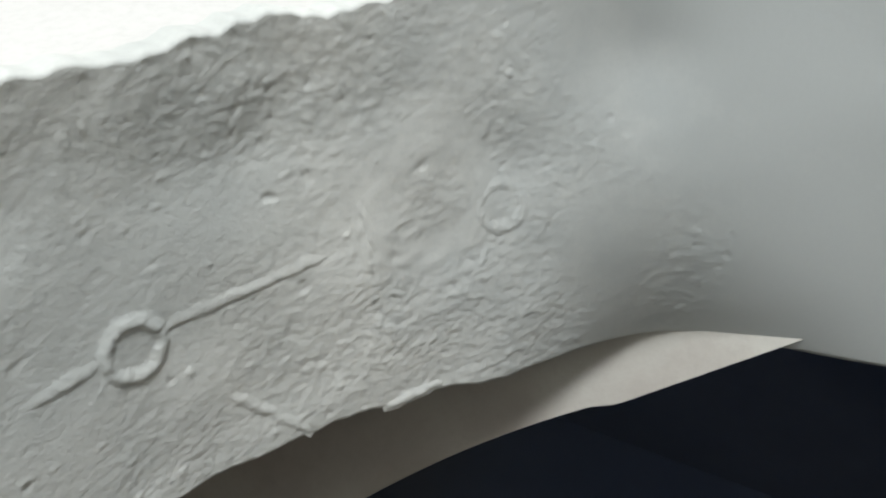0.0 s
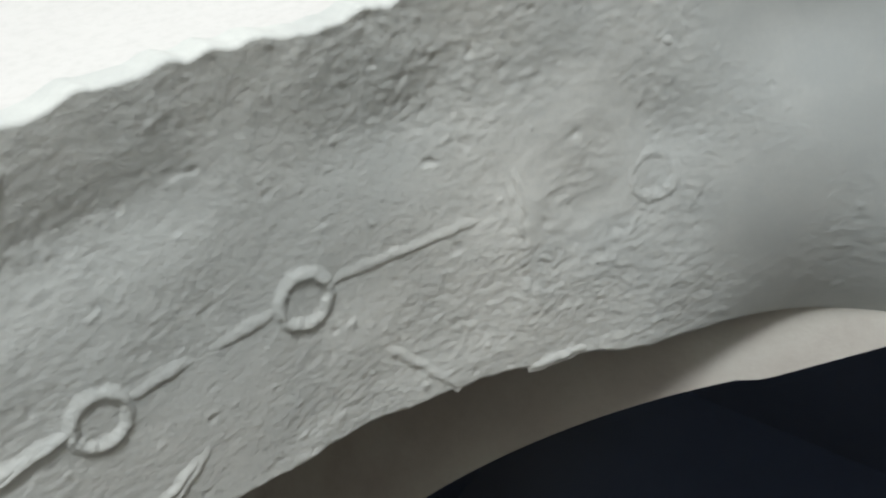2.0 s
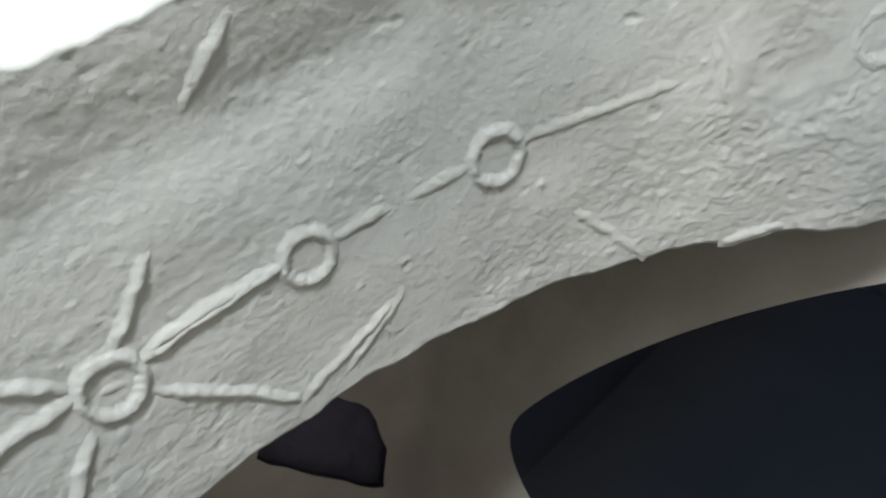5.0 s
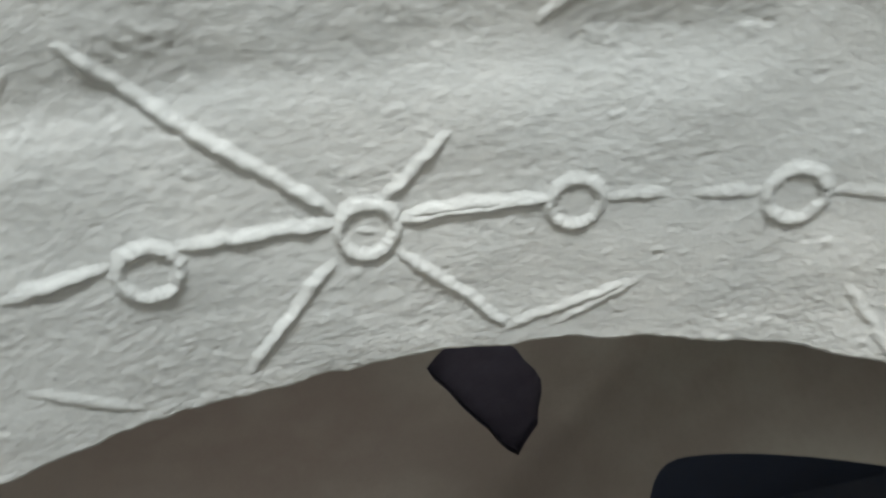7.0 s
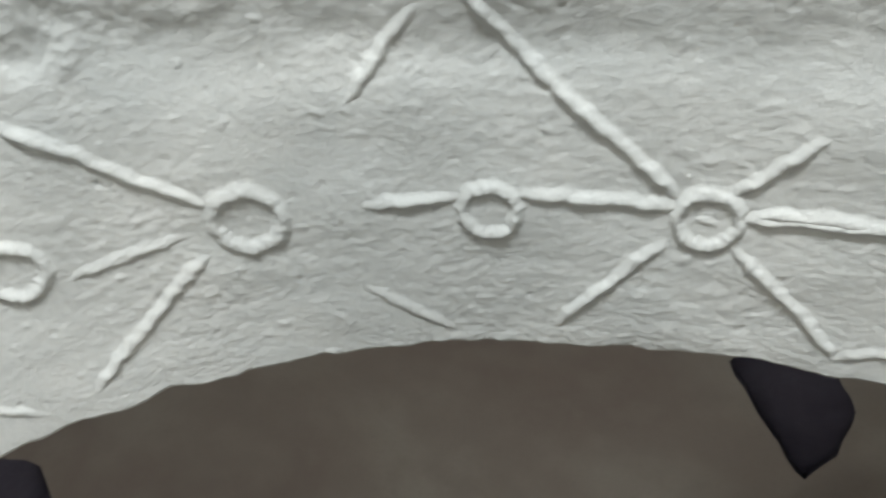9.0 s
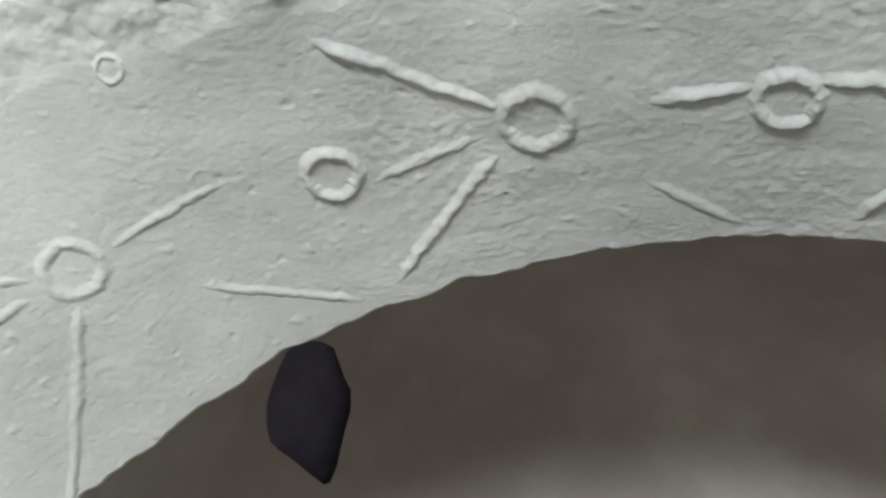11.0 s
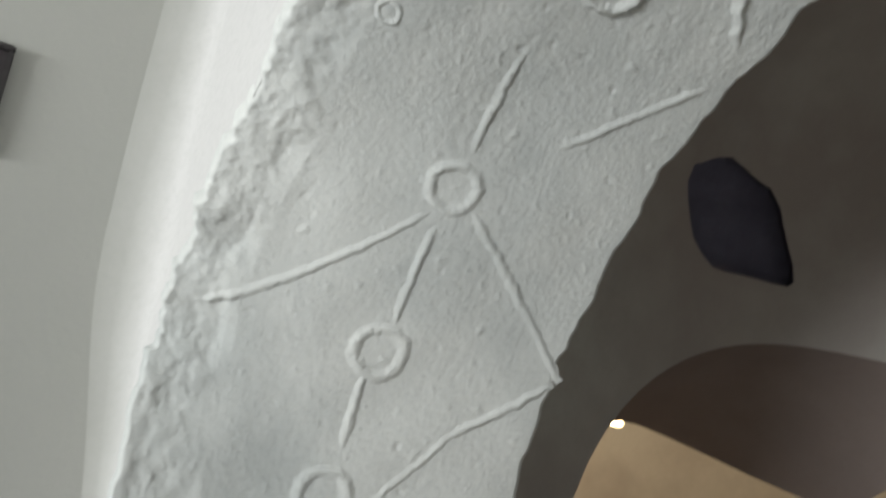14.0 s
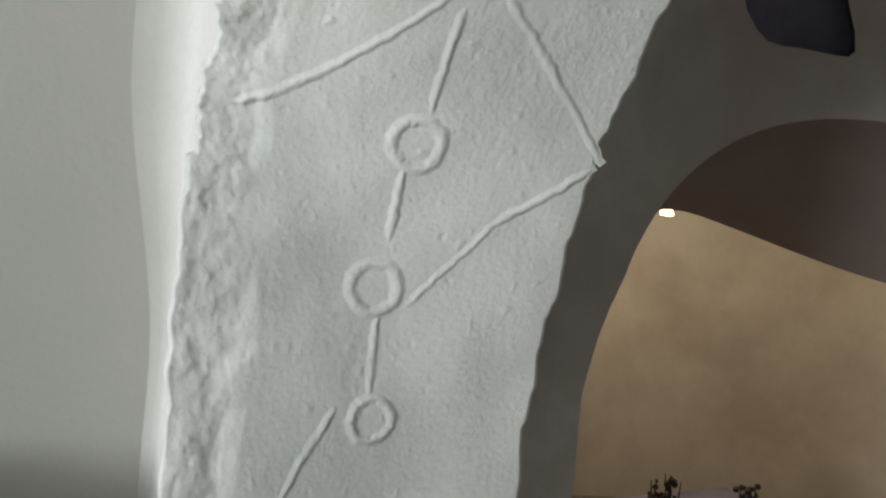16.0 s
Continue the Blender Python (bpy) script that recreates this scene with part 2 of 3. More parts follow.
CROWN_RIBS = [
    (0.5910, 0.500, 0.6290, 0.505, 0.6),
    (0.5750, 0.495, 0.5630, 0.490, 0.8),
    (0.5555, 0.490, 0.5455, 0.490, 1.0),
    (0.5310, 0.495, 0.5075, 0.495, 1.1),
    (0.6035, 0.230, 0.6200, 0.035, 0.7),
    (0.4940, 0.545, 0.4660, 0.925, 1.2),
    (0.5045, 0.560, 0.5130, 0.675, 1.1),
    (0.5055, 0.480, 0.5330, 0.500, 1.1),
    (0.5055, 0.375, 0.5245, 0.090, 1.1),
    (0.4925, 0.370, 0.4735, 0.090, 1.2),
    (0.5395, 0.075, 0.5545, 0.220, 0.7),
    (0.4945, 0.500, 0.4705, 0.515, 1.2),
    (0.4550, 0.505, 0.4400, 0.490, 1.1),
    (0.4040, 0.535, 0.3765, 0.755, 1.1),
]
LEFT_RIBS = [
    (0.4430, 0.765, 0.4560, 0.905, 0.9),
    (0.3980, 0.370, 0.3620, 0.090, 1.1),
    (0.3960, 0.445, 0.3715, 0.400, 0.6),
    (0.3305, 0.515, 0.3015, 0.495, 0.8),
    (0.3150, 0.290, 0.3450, 0.075, 0.9),
    (0.2720, 0.520, 0.1935, 0.930, 1.0),
    (0.2690, 0.480, 0.2380, 0.470, 1.1),
    (0.2810, 0.395, 0.2530, -0.010, 0.9),
    (0.2130, 0.495, 0.1905, 0.495, 1.1),
    (0.2460, 0.005, 0.2175, 0.210, 1.1),
    (0.2175, 0.210, 0.1745, 0.410, 0.7),
    (0.1625, 0.490, 0.1395, 0.490, 0.9),
    (0.1275, 0.590, 0.1030, 0.705, 0.9),
    (0.5385, 0.990, 0.5300, 0.905, 0.9),
]
SMALL_RIBS = [
    (0.5845, 0.975, 0.5830, 0.920, 0.8),
    (0.4325, 0.225, 0.4465, 0.060, 0.6),
    (0.5275, 0.065, 0.5520, 0.210, 0.7),
    (0.4615, 0.295, 0.4630, 0.300, 1.0),
    (0.4610, 0.245, 0.4625, 0.250, 0.9),
    (0.4960, 0.580, 0.4980, 0.590, 1.3),
    (0.6460, 0.005, 0.6575, 0.020, 1.3),
    (0.6110, 0.295, 0.6155, 0.285, 1.0),
    (0.6870, 0.805, 0.6925, 0.805, 1.6),
    (0.6440, 0.490, 0.6420, 0.595, 0.8),
    (0.6745, 0.340, 0.6785, 0.415, 0.9),
    (0.6430, 0.440, 0.6400, 0.570, 0.6),
]
RIBS = CROWN_RIBS + LEFT_RIBS + SMALL_RIBS
NT, NG = 1650, 250


def build_band():
    t = 0.02 + 0.96 * np.arange(NT) / (NT - 1)
    line = lambda s, a, seed: grain(np.stack([t * s, a + 0 * t, 0 * t], -1), 1.0, seed)
    quiet = np.clip((0.72 - t) / 0.06, 0.1, 1.0)
    e0 = (0.045 * line(9, 0, 2.0) + 0.03 * line(70, 0, 4.0) + 0.016 * line(210, 0, 5.0)) * quiet
    e1 = (0.03 * line(14, 5, 6.0) + 0.026 * line(60, 5, 9.0) + 0.02 * line(190, 5, 3.0)) * quiet + 0.07 * np.exp(-((t - 0.5) / 0.12) ** 2)
    T = np.repeat(t[:, None], NG, 1)
    G = e0[:, None] + (1 + e1 - e0)[:, None] * (np.arange(NG) / (NG - 1))[None, :]
    P = soffit(T, G) + normals(T, G) * coat(T, G)[..., None]
    n0, n1 = normals(t, e0), normals(t, 1 + e1)
    back = np.array((0, 1.0, 0))
    rim0 = [P[:, 0] - n0 * d + back * y for d, y in ((0.06, 0.012), (0.02, 0.012), (0.006, 0.008))]
    out = -n1 * np.array((1.0, 0.0, 1.0))
    rim1 = [P[:, -1] + out * d - back * y for d, y in ((0.005, 0.003), (0.02, 0.003), (0.06, -0.004))]
    V = np.concatenate([np.stack(rim0, 1), P, np.stack(rim1, 1)], 1)
    rows = V.shape[1]
    a = (np.arange(NT - 1)[:, None] * rows + np.arange(rows - 1)[None, :]).ravel()
    return V.reshape(-1, 3).tolist(), np.stack([a, a + 1, a + rows + 1, a + rows], -1).tolist()


v, f = build_band()
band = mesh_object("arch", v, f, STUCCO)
tagged(band, "rough white stucco arch soffit with raised rings and ribs", "arch", kind="structure")


def metric(t, g):
    """Metres along the arch and skew and metres across it, for one step of t and of g."""
    e = 0.002
    pt, pg = (on_band(t + e, g) - on_band(t - e, g)) / (2 * e), (on_band(t, g + e) - on_band(t, g - e)) / (2 * e)
    eu = pt.normalized()
    b = pg.dot(eu)
    return pt.length, b, (pg - eu * b).length


def shifted(t, g, m, u, w):
    dg = w / m[2]
    return t + (u - m[1] * dg) / m[0], g + dg


def raised(t, g, h):
    return (soffit(t, g) + normals(t, g) * (coat(t, g) + h)[..., None]).reshape(-1, 3).tolist()


def bead(s):
    """Height over a bead's width, s from -1 to 1: a rounded ridge whose feet run out flat into the coat."""
    return 1.02 * np.maximum(0.0, 1 - s * s) ** 2.6 - 0.02


def strip_faces(n, k, closed):
    return [(i * k + j, i * k + j + 1, (i + 1) % n * k + j + 1, (i + 1) % n * k + j) for i in range(n if closed else n - 1) for j in range(k - 1)]


def ring(t0, g0, r, high, seed):
    m = metric(t0, g0)
    A, K = 84, 23
    a = (2 * math.pi * np.arange(A) / A)[:, None]
    s = (-1 + 2 * np.arange(K) / (K - 1))[None, :]
    c = np.concatenate([np.cos(a), np.sin(a), 0 * a + seed], 1)
    wob = (1 + 0.10 * grain(c, 1.3) + 0.07 * grain(c, 4.5))[:, None]
    full = (1 + 0.35 * grain(c, 1.6, 9) + 0.3 * grain(c, 5.0, 5))[:, None]
    front = np.maximum(0.0, np.sin(a) * np.sign(s)) * float(0.4 + 0.6 * step(0.3, 0.4, t0))   # trowelled out towards the front
    rr = r * (wob * 0.82 + 0.28 * s * (1 + 0.3 * grain(c, 6.0, 8)[:, None]) * (1 + 0.6 * front))
    u, w = rr * np.cos(a), rr * np.sin(a)
    h = high * full * bead(s) + 0.12 * high * grain(np.stack([u, w, 0 * u + seed], -1), 110.0) * (1 - s * s)
    return raised(*shifted(t0, g0, m, u, w), h), strip_faces(A, K, True)


def rib(t0, g0, t1, g1, strength, seed):
    m = metric((t0 + t1) / 2, (g0 + g1) / 2)
    du, dw = (t1 - t0) * m[0] + (g1 - g0) * m[1], (g1 - g0) * m[2]
    length = math.hypot(du, dw)
    if length > 0.06:   # run a little into the rings at both ends
        more = 0.022 / length
        t0, g0 = shifted(t0, g0, m, -du * more, -dw * more)
        du, dw = du * (1 + 2 * more), dw * (1 + 2 * more)
        length += 0.044
    nu, nw = -dw / length, du / length
    N, K = max(14, int(length / 0.004)), 21
    s = (np.arange(N + 1) / N)[:, None]
    c = (-1 + 2 * np.arange(K) / (K - 1))[None, :]
    line = lambda f, x: grain(np.stack([s * length * f, 0 * s + seed, 0 * s + x], -1), 1.0)
    end = np.minimum(1.0, np.minimum(s, 1 - s) * length / 0.04 + 0.02) ** 0.8
    sway = 0.006 * line(9, 0) + 0.005 * line(55, 3)
    wide = 0.0108 * (0.8 + 0.2 * strength) * (1 + 0.4 * line(13, 7) + 0.25 * line(60, 9)) * (0.75 + 0.25 * end) * min(1.0, 0.6 + length / 0.07)
    high = (0.0034 + 0.0018 * float(step(0.3, 0.4, t0)) - 0.0016 * float(step(0.52, 0.56, t0))) * strength * end * (1 + 0.5 * line(18, 5) + 0.3 * line(75, 2))
    front = np.maximum(0.0, np.sign(c) * nw) * float(0.4 + 0.6 * step(0.3, 0.4, t0))
    q = c * wide * (1 + 0.6 * front) + sway
    return raised(*shifted(t0, g0, m, du * s + nu * q, dw * s + nw * q), high * bead(c) - 0.0012 * (1 - end)), strip_faces(N + 1, K, False)


for k, (t, g, r) in enumerate(RINGS):
    v, f = ring(t, g, r, (0.0048 if t > 0.52 else 0.0062 if t > 0.35 else 0.0040) if 0 < k < 11 else 0.0018 if k < 12 else 0.0012, 3.0 + 2 * k)
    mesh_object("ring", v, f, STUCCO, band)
for k, row in enumerate(RIBS):
    v, f = rib(*row, 1.5 * k)
    mesh_object("rib", v, f, STUCCO, band)
# small lumps inside the rings
for k, (t, g, r) in enumerate(RINGS[1:11]):
    m = metric(t, g)
    rnd = random.Random(k)
    a = rnd.uniform(0, 3)
    u, w = 0.42 * r * math.cos(a), 0.42 * r * math.sin(a)
    v, f = rib(*shifted(t, g, m, -u, -w), *shifted(t, g, m, u, w), 0.8 if k in (2, 6) else 0.28, 40 + k)
    mesh_object("rib", v, f, STUCCO, band)


# ---- front room ----
LEFT, RIGHT, BACK, TOP = -1.62, 2.9, -3.62, 3.3


def front_wall():
    """Face of the arch wall towards the room: from the arch's near edge out to the walls and the ceiling."""
    verts, faces = [], []
    M, K = 300, 48
    cx, cz = NEAR_OVAL[0], 0.9
    for i in range(M):
        t = i / (M - 1)
        g = 1.0 + 0.07 * math.exp(-((t - 0.5) / 0.12) ** 2)
        p = on_band(t, g) - Vector(normals(np.array(t), np.array(g)) * np.array((0.012, 0, 0.012)))
        x, z = p.x, p.z
        dx, dz = x - cx, max(z - cz, 0)
        if t < 0.14 or t > 0.86:
            dx, dz = (1 if x > cx else -1), 0
        s = min(((RIGHT - x) / dx if dx > 0 else (LEFT - x) / dx) if abs(dx) > 1e-6 else 99, (TOP - z) / dz if dz > 1e-6 else 99)
        for k in range(K):
            u = (k / (K - 1)) ** 1.3
            a = (x + dx * s * u, 0, z + dz * s * u)
            y = NEAR_Y + 0.03 + (p.y - NEAR_Y - 0.022) * max(0.0, 1 - u * s * math.hypot(dx, dz) / 0.12)
            wide = 0.02 + 0.085 * float(step(1.0, 1.7, a[2]))   # hollow fillet into the side wall, wider upwards
            near = min(1.0, max(0.0, wide - (a[0] - LEFT)) / wide)
            y -= wide * (1 - math.sqrt(1 - near ** 2))
            verts.append((a[0], y + 0.010 * min(1.0, u * s * math.hypot(dx, dz) / 0.2) * smooth_noise(a, 2.5, 1.0), a[2]))
    for i in range(M - 1):
        for k in range(K - 1):
            a = i * K + k
            faces.append((a, a + 1, a + K + 1, a + K))
    return verts, faces


v, f = front_wall()
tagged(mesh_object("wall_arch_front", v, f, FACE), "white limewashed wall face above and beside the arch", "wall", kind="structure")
# right and back walls, unseen, share the left wall's shaded limewash to cut bounce
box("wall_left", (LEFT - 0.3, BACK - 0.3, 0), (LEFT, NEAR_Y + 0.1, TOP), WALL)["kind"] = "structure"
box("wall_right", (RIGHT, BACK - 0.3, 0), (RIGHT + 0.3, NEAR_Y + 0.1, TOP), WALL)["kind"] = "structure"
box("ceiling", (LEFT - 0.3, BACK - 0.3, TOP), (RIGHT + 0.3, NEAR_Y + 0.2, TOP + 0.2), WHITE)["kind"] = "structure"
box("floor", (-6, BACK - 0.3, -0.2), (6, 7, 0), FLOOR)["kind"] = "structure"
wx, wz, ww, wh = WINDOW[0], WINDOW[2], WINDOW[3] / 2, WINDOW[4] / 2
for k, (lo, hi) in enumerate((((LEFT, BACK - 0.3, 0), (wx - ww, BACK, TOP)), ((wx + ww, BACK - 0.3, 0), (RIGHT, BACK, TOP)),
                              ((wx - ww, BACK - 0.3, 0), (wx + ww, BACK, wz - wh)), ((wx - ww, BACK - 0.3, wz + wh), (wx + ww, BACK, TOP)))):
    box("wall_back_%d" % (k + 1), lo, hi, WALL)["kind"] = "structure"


# ---- room behind the arch: a plastered vault with two arched openings and two broken patches ----
VC = Vector((0.15, 0.75, 1.25))
VA, VB, VZ, VN = 1.78, 1.9, 1.52, 4.0


def vault_point(az, el):
    d = Vector((math.sin(az) * math.cos(el), math.cos(az) * math.cos(el), math.sin(el)))
    if el > 0:
        s = (abs(d.x / VA) ** VN + abs(d.y / VB) ** VN + abs(d.z / VZ) ** VN) ** (-1 / VN)
    else:
        s = (abs(d.x / VA) ** VN + abs(d.y / VB) ** VN) ** (-1 / VN)
    cut = d.y + 1.125 * d.x
    if cut > 0:   # canted wall in the right corner
        s = min(s, (2.53 - VC.y - 1.125 * VC.x) / cut)
    return VC + d * s


def lit_gap(p):
    """Below zero inside the arched opening to the lamp-lit niche, in the left wall."""
    if p.x > -0.9:
        return 1.0
    half = 0.86 if p.y > 2.21 else 0.80 - 0.07 * min(1.0, max(0.0, (p.z - 1.0) / 0.3))
    return abs((p.y - 2.21) / half) ** 2 + (max(p.z - 1.1, 0) / 0.72) ** 2 - 1


def dark_gap(p):
    """Below zero inside the dark opening in the right back corner, a lopsided arch."""
    if p.x < 0.2 or p.y < 0.5:
        return 1.0
    x, z = 2 * p.x / p.y, 1.5 + 2 * (p.z - 1.5) / p.y
    if z < 0.9:
        return (0.6 - x) * 2 if x < 2 else (x - 3.05)
    if x > 2.24:   # the jamb's foot
        return z - 1.92 + 0.74 * (x - 2.24)
    if x > 0.95:
        return ((x - 0.95) / 2.0) ** 1.5 + ((z - 0.9) / 1.71) ** 1.5 - 1
    return ((0.95 - x) / 0.35) ** 2.2 + ((z - 0.9) / 1.71) ** 2.2 - 1


def patch_gap(corners):
    """Below zero inside a broken patch: its corners as azimuth and height in degrees, seen from the middle of the room."""
    cx, cy = sum(c[0] for c in corners) / len(corners), sum(c[1] for c in corners) / len(corners)

    def gap(p):
        d = p - Vector((0, 0, 1.5))
        a, e = math.degrees(math.atan2(d.x, d.y)), math.degrees(math.atan2(d.z, math.hypot(d.x, d.y)))
        if abs(a - cx) + abs(e - cy) > 25:
            return 1.0
        worst = -9.0
        for (x0, y0), (x1, y1) in zip(corners, corners[1:] + corners[:1]):
            worst = max(worst, ((a - x0) * (y1 - y0) - (e - y0) * (x1 - x0)) / math.hypot(x1 - x0, y1 - y0))
        return 0.2 * worst + 0.06 * smooth_noise(p, 14.0, cx)
    return gap


# corners anticlockwise as seen from the room
GAPS = [lit_gap, dark_gap, patch_gap([(9.0, 38.2), (11.9, 34.0), (14.2, 30.7), (16.9, 32.6), (18.3, 35.2), (17.0, 38.0), (13.0, 40.0)]),
        patch_gap([(-41.8, 18.4), (-40.8, 13.6), (-39.8, 11.6), (-34.0, 10.6), (-35.6, 16.6), (-38.6, 19.2)])]


def clip(poly, fun):
    out = []
    vals = [fun(p) for p in poly]
    if min(vals) >= 0:
        return poly
    for i, p in enumerate(poly):
        q, a, b = poly[(i + 1) % len(poly)], vals[i], vals[(i + 1) % len(poly)]
        if a >= 0:
            out.append(p)
        if a * b < 0:
            out.append(p + (q - p) * (a / (a - b)))
    return out


GRID = []


def build_vault():
    index, verts, faces = {}, [], []

    def vid(p):
        k = (round(p.x * 5000), round(p.y * 5000), round(p.z * 5000))
        if k not in index:
            index[k] = len(verts)
            verts.append(Vector(p))
        return index[k]
    azs = [radians(-118 + 236 * i / 176) for i in range(177)]
    els = [radians(-48 + 138 * (j / 100)) for j in range(101)]
    grid = [[vault_point(a, e) for e in els] for a in azs]
    GRID.extend(grid)
    for i in range(176):
        for j in range(100):
            poly = [grid[i][j], grid[i + 1][j], grid[i + 1][j + 1], grid[i][j + 1]]
            poly = clip(poly, lambda p: p.y - 0.86)
            for g in GAPS:
                if len(poly) > 2:
                    poly = clip(poly, g)
            if len(poly) > 2:
                ids = [vid(p) for p in poly]
                ids = [a for n, a in enumerate(ids) if a != ids[n - 1]]
                if len(ids) > 2:
                    faces.append(ids)
    return verts, faces


v, f = build_vault()

vault = tagged(mesh_object("vault", v, f, VAULT), "grey-brown stained plaster vault behind the arch", "vault", kind="structure")

def arch_back():
    verts, faces = [], []
    M = 160
    for i in range(M):
        t = i / (M - 1)
        p = on_band(t, 0.0)
        d = Vector((p.x - FAR_OVAL[0], 0, max(p.z - 1.0, 0))).normalized()
        verts += [p + d * (0.03 + 0.12 * float(step(0.64, 0.68, t))) + Vector((0, 0.012, 0)), (p.x + d.x * 1.3, FAR_Y + 0.02, p.z + d.z * 1.3)]
    return verts, [(2 * i, 2 * i + 1, 2 * i + 3, 2 * i + 2) for i in range(M - 1)]


bv, bf = arch_back()
mesh_object("wall_arch_rear", bv, bf, VAULT)["kind"] = "structure"

# reveals of the openings: the rims drawn outwards
def rim_edges(faces):
    count = {}
    for face in faces:
        for a, b in zip(face, face[1:] + face[:1]):
            k = (min(a, b), max(a, b))
            count[k] = count.get(k, []) + [(a, b)]
    return [e[0] for e in count.values() if len(e) == 1]


def reveal(name, gap, way, material, cap=None):
    edges = [(a, b) for a, b in rim_edges(f) if abs(gap(v[a])) < 0.02 and abs(gap(v[b])) < 0.02]
    place, verts, faces = {}, [], []
    for a in {a for e in edges for a in e}:
        place[a] = len(verts)
        verts += [v[a], v[a] + way(v[a])]
    for a, b in edges:
        faces.append((place[a], place[b], place[b] + 1, place[a] + 1))
    ob = mesh_object(name, verts, faces, material)
    ob["kind"] = "structure"
    return ob


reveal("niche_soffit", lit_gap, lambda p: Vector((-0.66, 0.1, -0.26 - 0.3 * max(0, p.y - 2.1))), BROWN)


def niche_wall():
    vs, fs = [], []
    N, K = 48, 12
    for i in range(N + 1):
        a = radians(80 + 200 * i / N)
        for k in range(K + 1):
            p = Vector((-2.25 + 1.25 * math.cos(a), 2.75 + 1.45 * math.sin(a), 2.6 * k / K))
            vs.append(p + Vector((math.cos(a), math.sin(a), 0)) * 0.03 * smooth_noise(p, 2.0, 4.0))
    for i in range(N):
        for k in range(K):
            b = i * (K + 1) + k
            fs.append((b, b + K + 1, b + K + 2, b + 1))
    return vs, fs


nv, nf = niche_wall()
mesh_object("wall_niche", nv, nf, NICHE)["kind"] = "structure"
box("ceiling_niche", (-3.6, 1.2, 2.6), (-2.3, 4.3, 2.8), NICHE)["kind"] = "structure"
new("niche_light", spot).location = (-2.42, 2.41, 1.60)
# the two patches: sunk about 5 cm and coloured dark violet throughout
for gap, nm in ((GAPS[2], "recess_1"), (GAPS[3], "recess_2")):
    reveal(nm, gap, lambda p: (p - VC).normalized() * 0.05, VIOLET)
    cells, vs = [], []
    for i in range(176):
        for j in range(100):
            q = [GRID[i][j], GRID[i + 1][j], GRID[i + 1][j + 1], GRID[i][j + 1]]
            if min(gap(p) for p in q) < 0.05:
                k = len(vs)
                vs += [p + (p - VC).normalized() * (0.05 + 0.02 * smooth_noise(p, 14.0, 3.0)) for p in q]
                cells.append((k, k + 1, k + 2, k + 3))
    mesh_object(nm, vs, cells, VIOLET)["kind"] = "structure"
# closed shell added round the vault, its colour holding the unlit room's darkness
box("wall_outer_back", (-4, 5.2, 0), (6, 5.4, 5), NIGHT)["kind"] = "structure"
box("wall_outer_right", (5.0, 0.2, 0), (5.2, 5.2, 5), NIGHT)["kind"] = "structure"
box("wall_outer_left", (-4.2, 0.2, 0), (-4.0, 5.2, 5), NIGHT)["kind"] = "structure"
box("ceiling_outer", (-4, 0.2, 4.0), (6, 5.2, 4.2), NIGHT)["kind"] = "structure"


# ---- things ----
def picture(y0, y1, z0, z1):
    """Framed dark picture on the left wall, with pale curved bands on it."""
    x = LEFT + 0.004
    root = tagged(new("picture"), "small dark picture with pale curved bands in a worn wooden frame", "picture")
    root.location = (x, (y0 + y1) / 2, z0)
    inv = Matrix.Translation((-x, -(y0 + y1) / 2, -z0))

    def under(ob):
        ob.data.transform(inv)
        ob.parent = root
        return ob
    w = 0.012
    under(box("panel", (x, y0 + w + 0.02, z0 + w + 0.02), (x + 0.010, y1 - w - 0.02, z1 - w - 0.02), PICTURE))
    for lo, hi in (((x, y0, z0), (x + 0.02, y1, z0 + w)), ((x, y0, z1 - w), (x + 0.02, y1, z1)),
                   ((x, y0, z0 + w), (x + 0.019, y0 + w, z1 - w)), ((x, y1 - w, z0 + w), (x + 0.019, y1, z1 - w))):
        under(box("frame_bar", lo, hi, RIM, bevel=0.003))
    under(box("mat", (x, y0 + w, z0 + w), (x + 0.006, y1 - w, z1 - w), MAT))
    cy, cz = (y0 + y1) / 2, (z0 + z1) / 2
    for r in (0.034, 0.052, 0.070):
        vs, fs = [], []
        for i in range(33):
            a = radians(-60 + 200 * i / 32)
            for q in (r, r + 0.006):
                vs.append((x + 0.0125, cy + q * math.cos(a), cz + q * math.sin(a)))
        fs = [(2 * i, 2 * i + 1, 2 * i + 3, 2 * i + 2) for i in range(32)]
        under(mesh_object("painted_band", vs, fs, PALE))
    return root


RIM = plain("dark_frame_wood", (0.035, 0.03, 0.03), 0.6)
MAT = plain("purple_brown_mat", (0.055, 0.045, 0.048), 0.7)
PICTURE = plain("dark_painting", (0.02, 0.022, 0.036), 0.5)
FRAME = plain("worn_frame_wood", (0.16, 0.11, 0.08), 0.6)
PALE = plain("pale_paint", (0.07, 0.07, 0.09), 0.6)
picture(-0.205, 0.013, 1.765, 1.975)


def niche_lamp():
    """Small lamp under the rim of the niche."""
    root = tagged(new("wall_lamp"), "small glowing warm lamp under the niche's rim", "lamp")
    root.location = (-2.31, 2.31, 1.548)
    box("housing", (-0.03, -0.07, 0.012), (0.03, 0.07, 0.03), FRAME, root, 0.004)
    box("bracket", (0.0, -0.012, 0.03), (0.10, 0.012, 0.06), FRAME, root, 0.003)
    box("bulb", (-0.012, -0.03, -0.014), (0.012, 0.03, 0.010), GLOW, root, 0.006)
    return root


GLOW = plain("glowing_bulb", (1.0, 0.75, 0.4), 0.4, 0.0, 14.0)
niche_lamp()


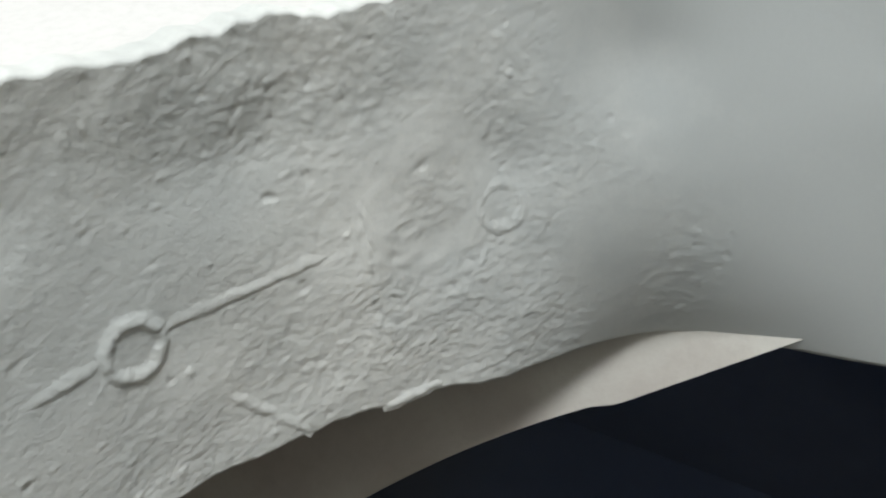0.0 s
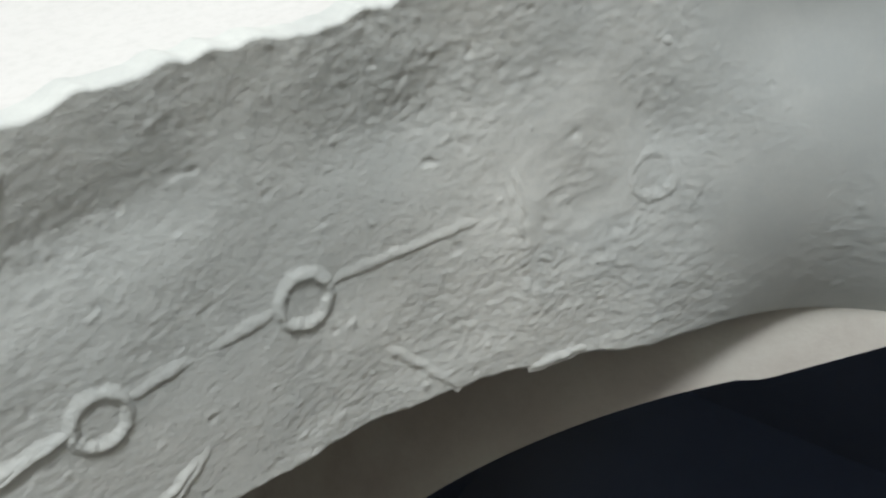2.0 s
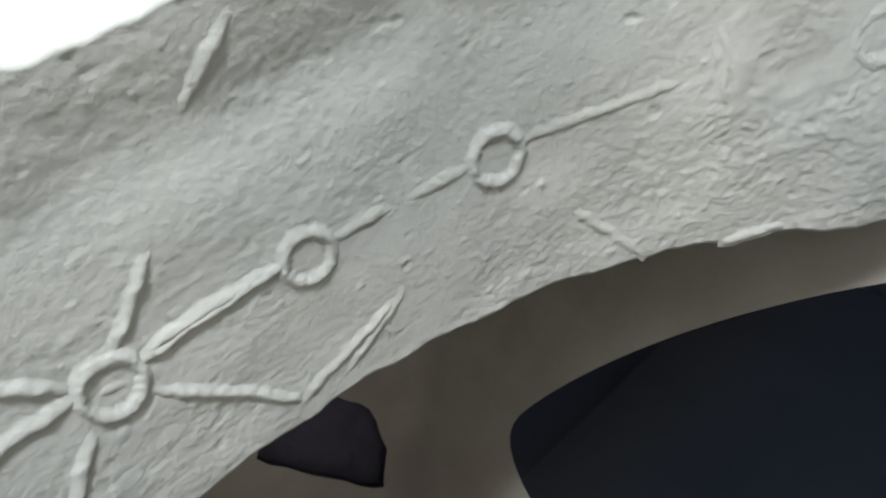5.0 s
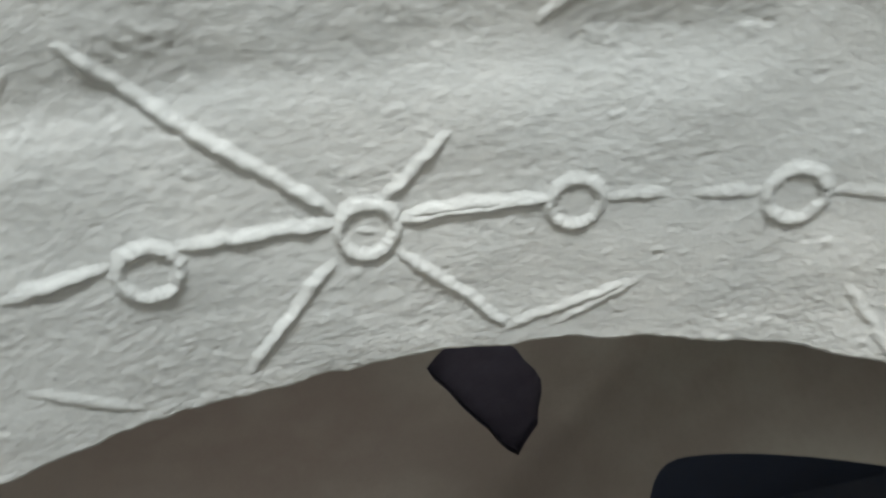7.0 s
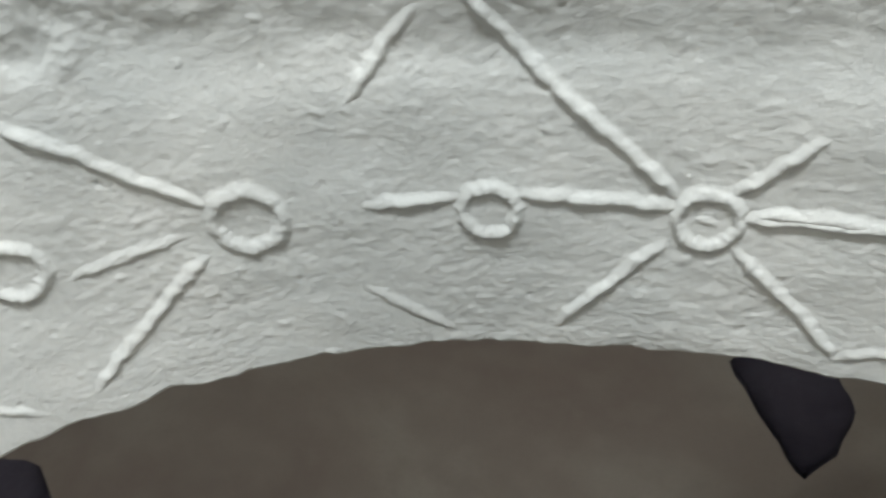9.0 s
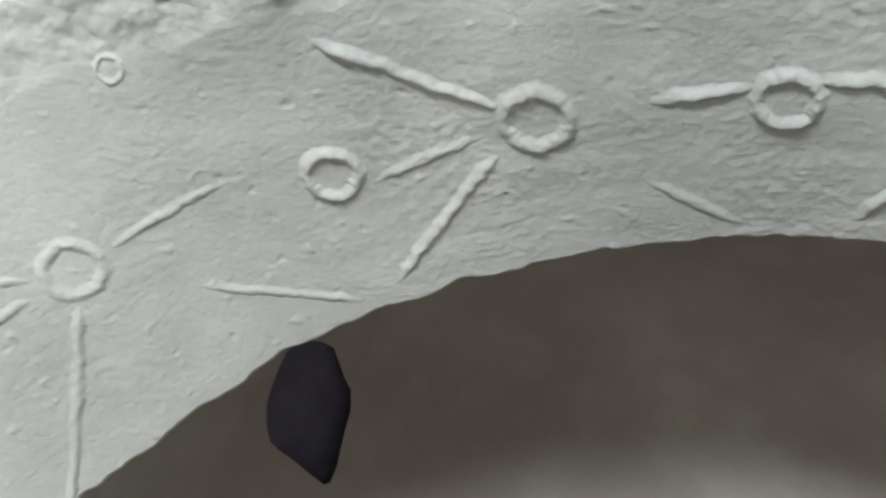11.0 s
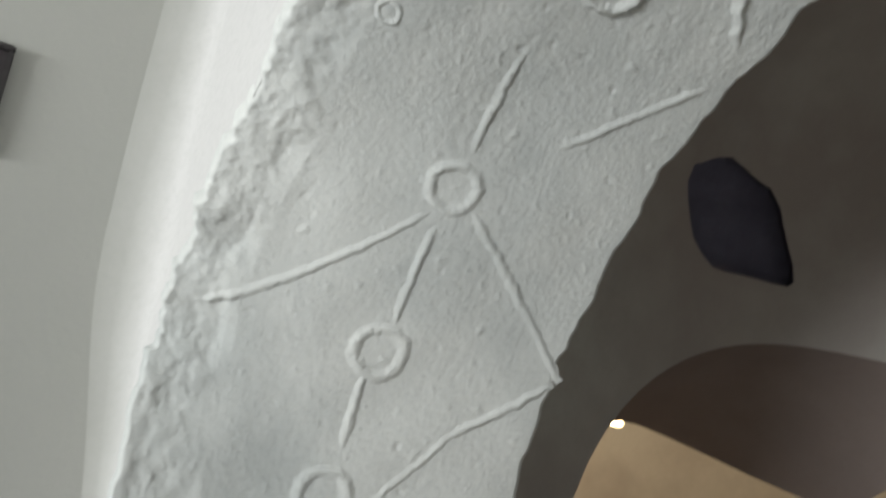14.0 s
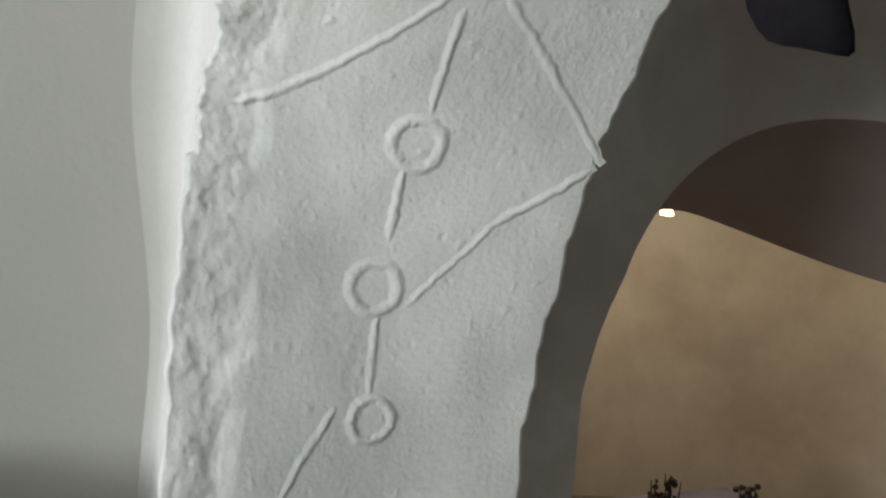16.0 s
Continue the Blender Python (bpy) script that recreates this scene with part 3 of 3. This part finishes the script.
def stone_bench():
    bm = bmesh.new()
    bmesh.ops.create_cube(bm, size=1)
    bmesh.ops.subdivide_edges(bm, edges=bm.edges[:], cuts=7, use_grid_fill=True)
    for w in bm.verts:
        w.co = Vector((-2.15 + w.co.x * 0.5, 2.25 + w.co.y * 1.3, 0.20 + w.co.z * 0.40))
        w.co += Vector((smooth_noise(w.co, 5.0), smooth_noise(w.co, 5.0, 2.0), smooth_noise(w.co, 5.0, 4.0))) * 0.012
    me = bpy.data.meshes.new("stone_bench")
    bm.to_mesh(me)
    bm.free()
    me.materials.append(VIOLET)
    return tagged(new("stone_bench", me), "low dark brown plastered bench in the niche", "bench")


stone_bench()


def dried_bunch(x, y, z, n, tall, seed):
    """Bunch of dark dry twigs with small crumbled heads."""
    rnd = random.Random(seed)
    root = tagged(new("dried_bunch"), "dark bunch of dry twigs standing on the bench", "dried plant", "dry bunches on the bench")
    root.location = (x, y, z)
    for k in range(n):
        bm = bmesh.new()
        a, lean, h = rnd.uniform(0, 6.3), rnd.uniform(0.0, 0.28), tall * rnd.uniform(0.6, 1.0)
        top = Vector((math.cos(a) * lean * h, math.sin(a) * lean * h, h))
        base = Vector((math.cos(a) * 0.03, math.sin(a) * 0.05, -0.006))
        m = Matrix.Translation((base + top) / 2) @ (top - base).to_track_quat("Z", "Y").to_matrix().to_4x4()
        bmesh.ops.create_cone(bm, segments=6, radius1=0.006, radius2=0.002, depth=(top - base).length, cap_ends=True, matrix=m)
        for q in range(5):
            c = base.lerp(top, rnd.uniform(0.5, 1.0)) + Vector((rnd.uniform(-1, 1), rnd.uniform(-1, 1), rnd.uniform(-0.5, 0.5))) * 0.014
            bmesh.ops.create_icosphere(bm, subdivisions=1, radius=rnd.uniform(0.006, 0.013), matrix=Matrix.Translation(c))
        me = bpy.data.meshes.new("twig")
        bm.to_mesh(me)
        bm.free()
        me.materials.append(TWIG)
        new("twig", me).parent = root


TWIG = plain("dark_twig", (0.05, 0.04, 0.04), 0.9)
dried_bunch(-1.95, 2.07, 0.40, 16, 0.25, 1)
dried_bunch(-1.96, 1.90, 0.40, 8, 0.19, 2)
dried_bunch(-1.95, 2.50, 0.40, 7, 0.20, 3)


def chest():
    root = tagged(new("chest"), "dark brown wooden chest standing against the wall", "chest")
    root.location = (-1.365, -0.42, 0)
    box("body", (-0.25, -0.45, 0.0), (0.22, 0.45, 0.55), FRAME, root, 0.01)
    box("lid", (-0.255, -0.465, 0.552), (0.235, 0.465, 0.60), FRAME, root, 0.012)


def blanket():
    """Dark blanket heaped on the chest, sloping down towards its end."""
    vs, fs = [], []
    A, K = 56, 20
    for i in range(A):
        a = 2 * math.pi * i / A
        for k in range(K):
            q = k / (K - 1)
            rx, ry = 0.20 * q ** 0.6, 0.46 * q ** 0.6
            p = Vector((-1.39 + rx * math.cos(a), -0.42 + ry * math.sin(a), 0.602 + 0.36 * (1 - q ** 2.2)))
            fold = 0.03 * smooth_noise(p, 6.0, 2.0) + 0.012 * smooth_noise(p, 17.0, 5.0)
            vs.append(p + Vector((math.cos(a), math.sin(a), 0.6)) * fold * (1 if q < 0.99 else 0))
    for i in range(A):
        for k in range(K - 1):
            j = (i + 1) % A
            fs.append((i * K + k, i * K + k + 1, j * K + k + 1, j * K + k))
    tagged(mesh_object("blanket", vs, fs, CLOTH), "dark grey-brown blanket heaped on the wooden chest", "blanket")


CLOTH = plaster("dark_wool", (0.06, 0.055, 0.065), (0.09, 0.07, 0.055), 8.0, 0.4, 160.0, 1.0, 0.7)
chest()
blanket()
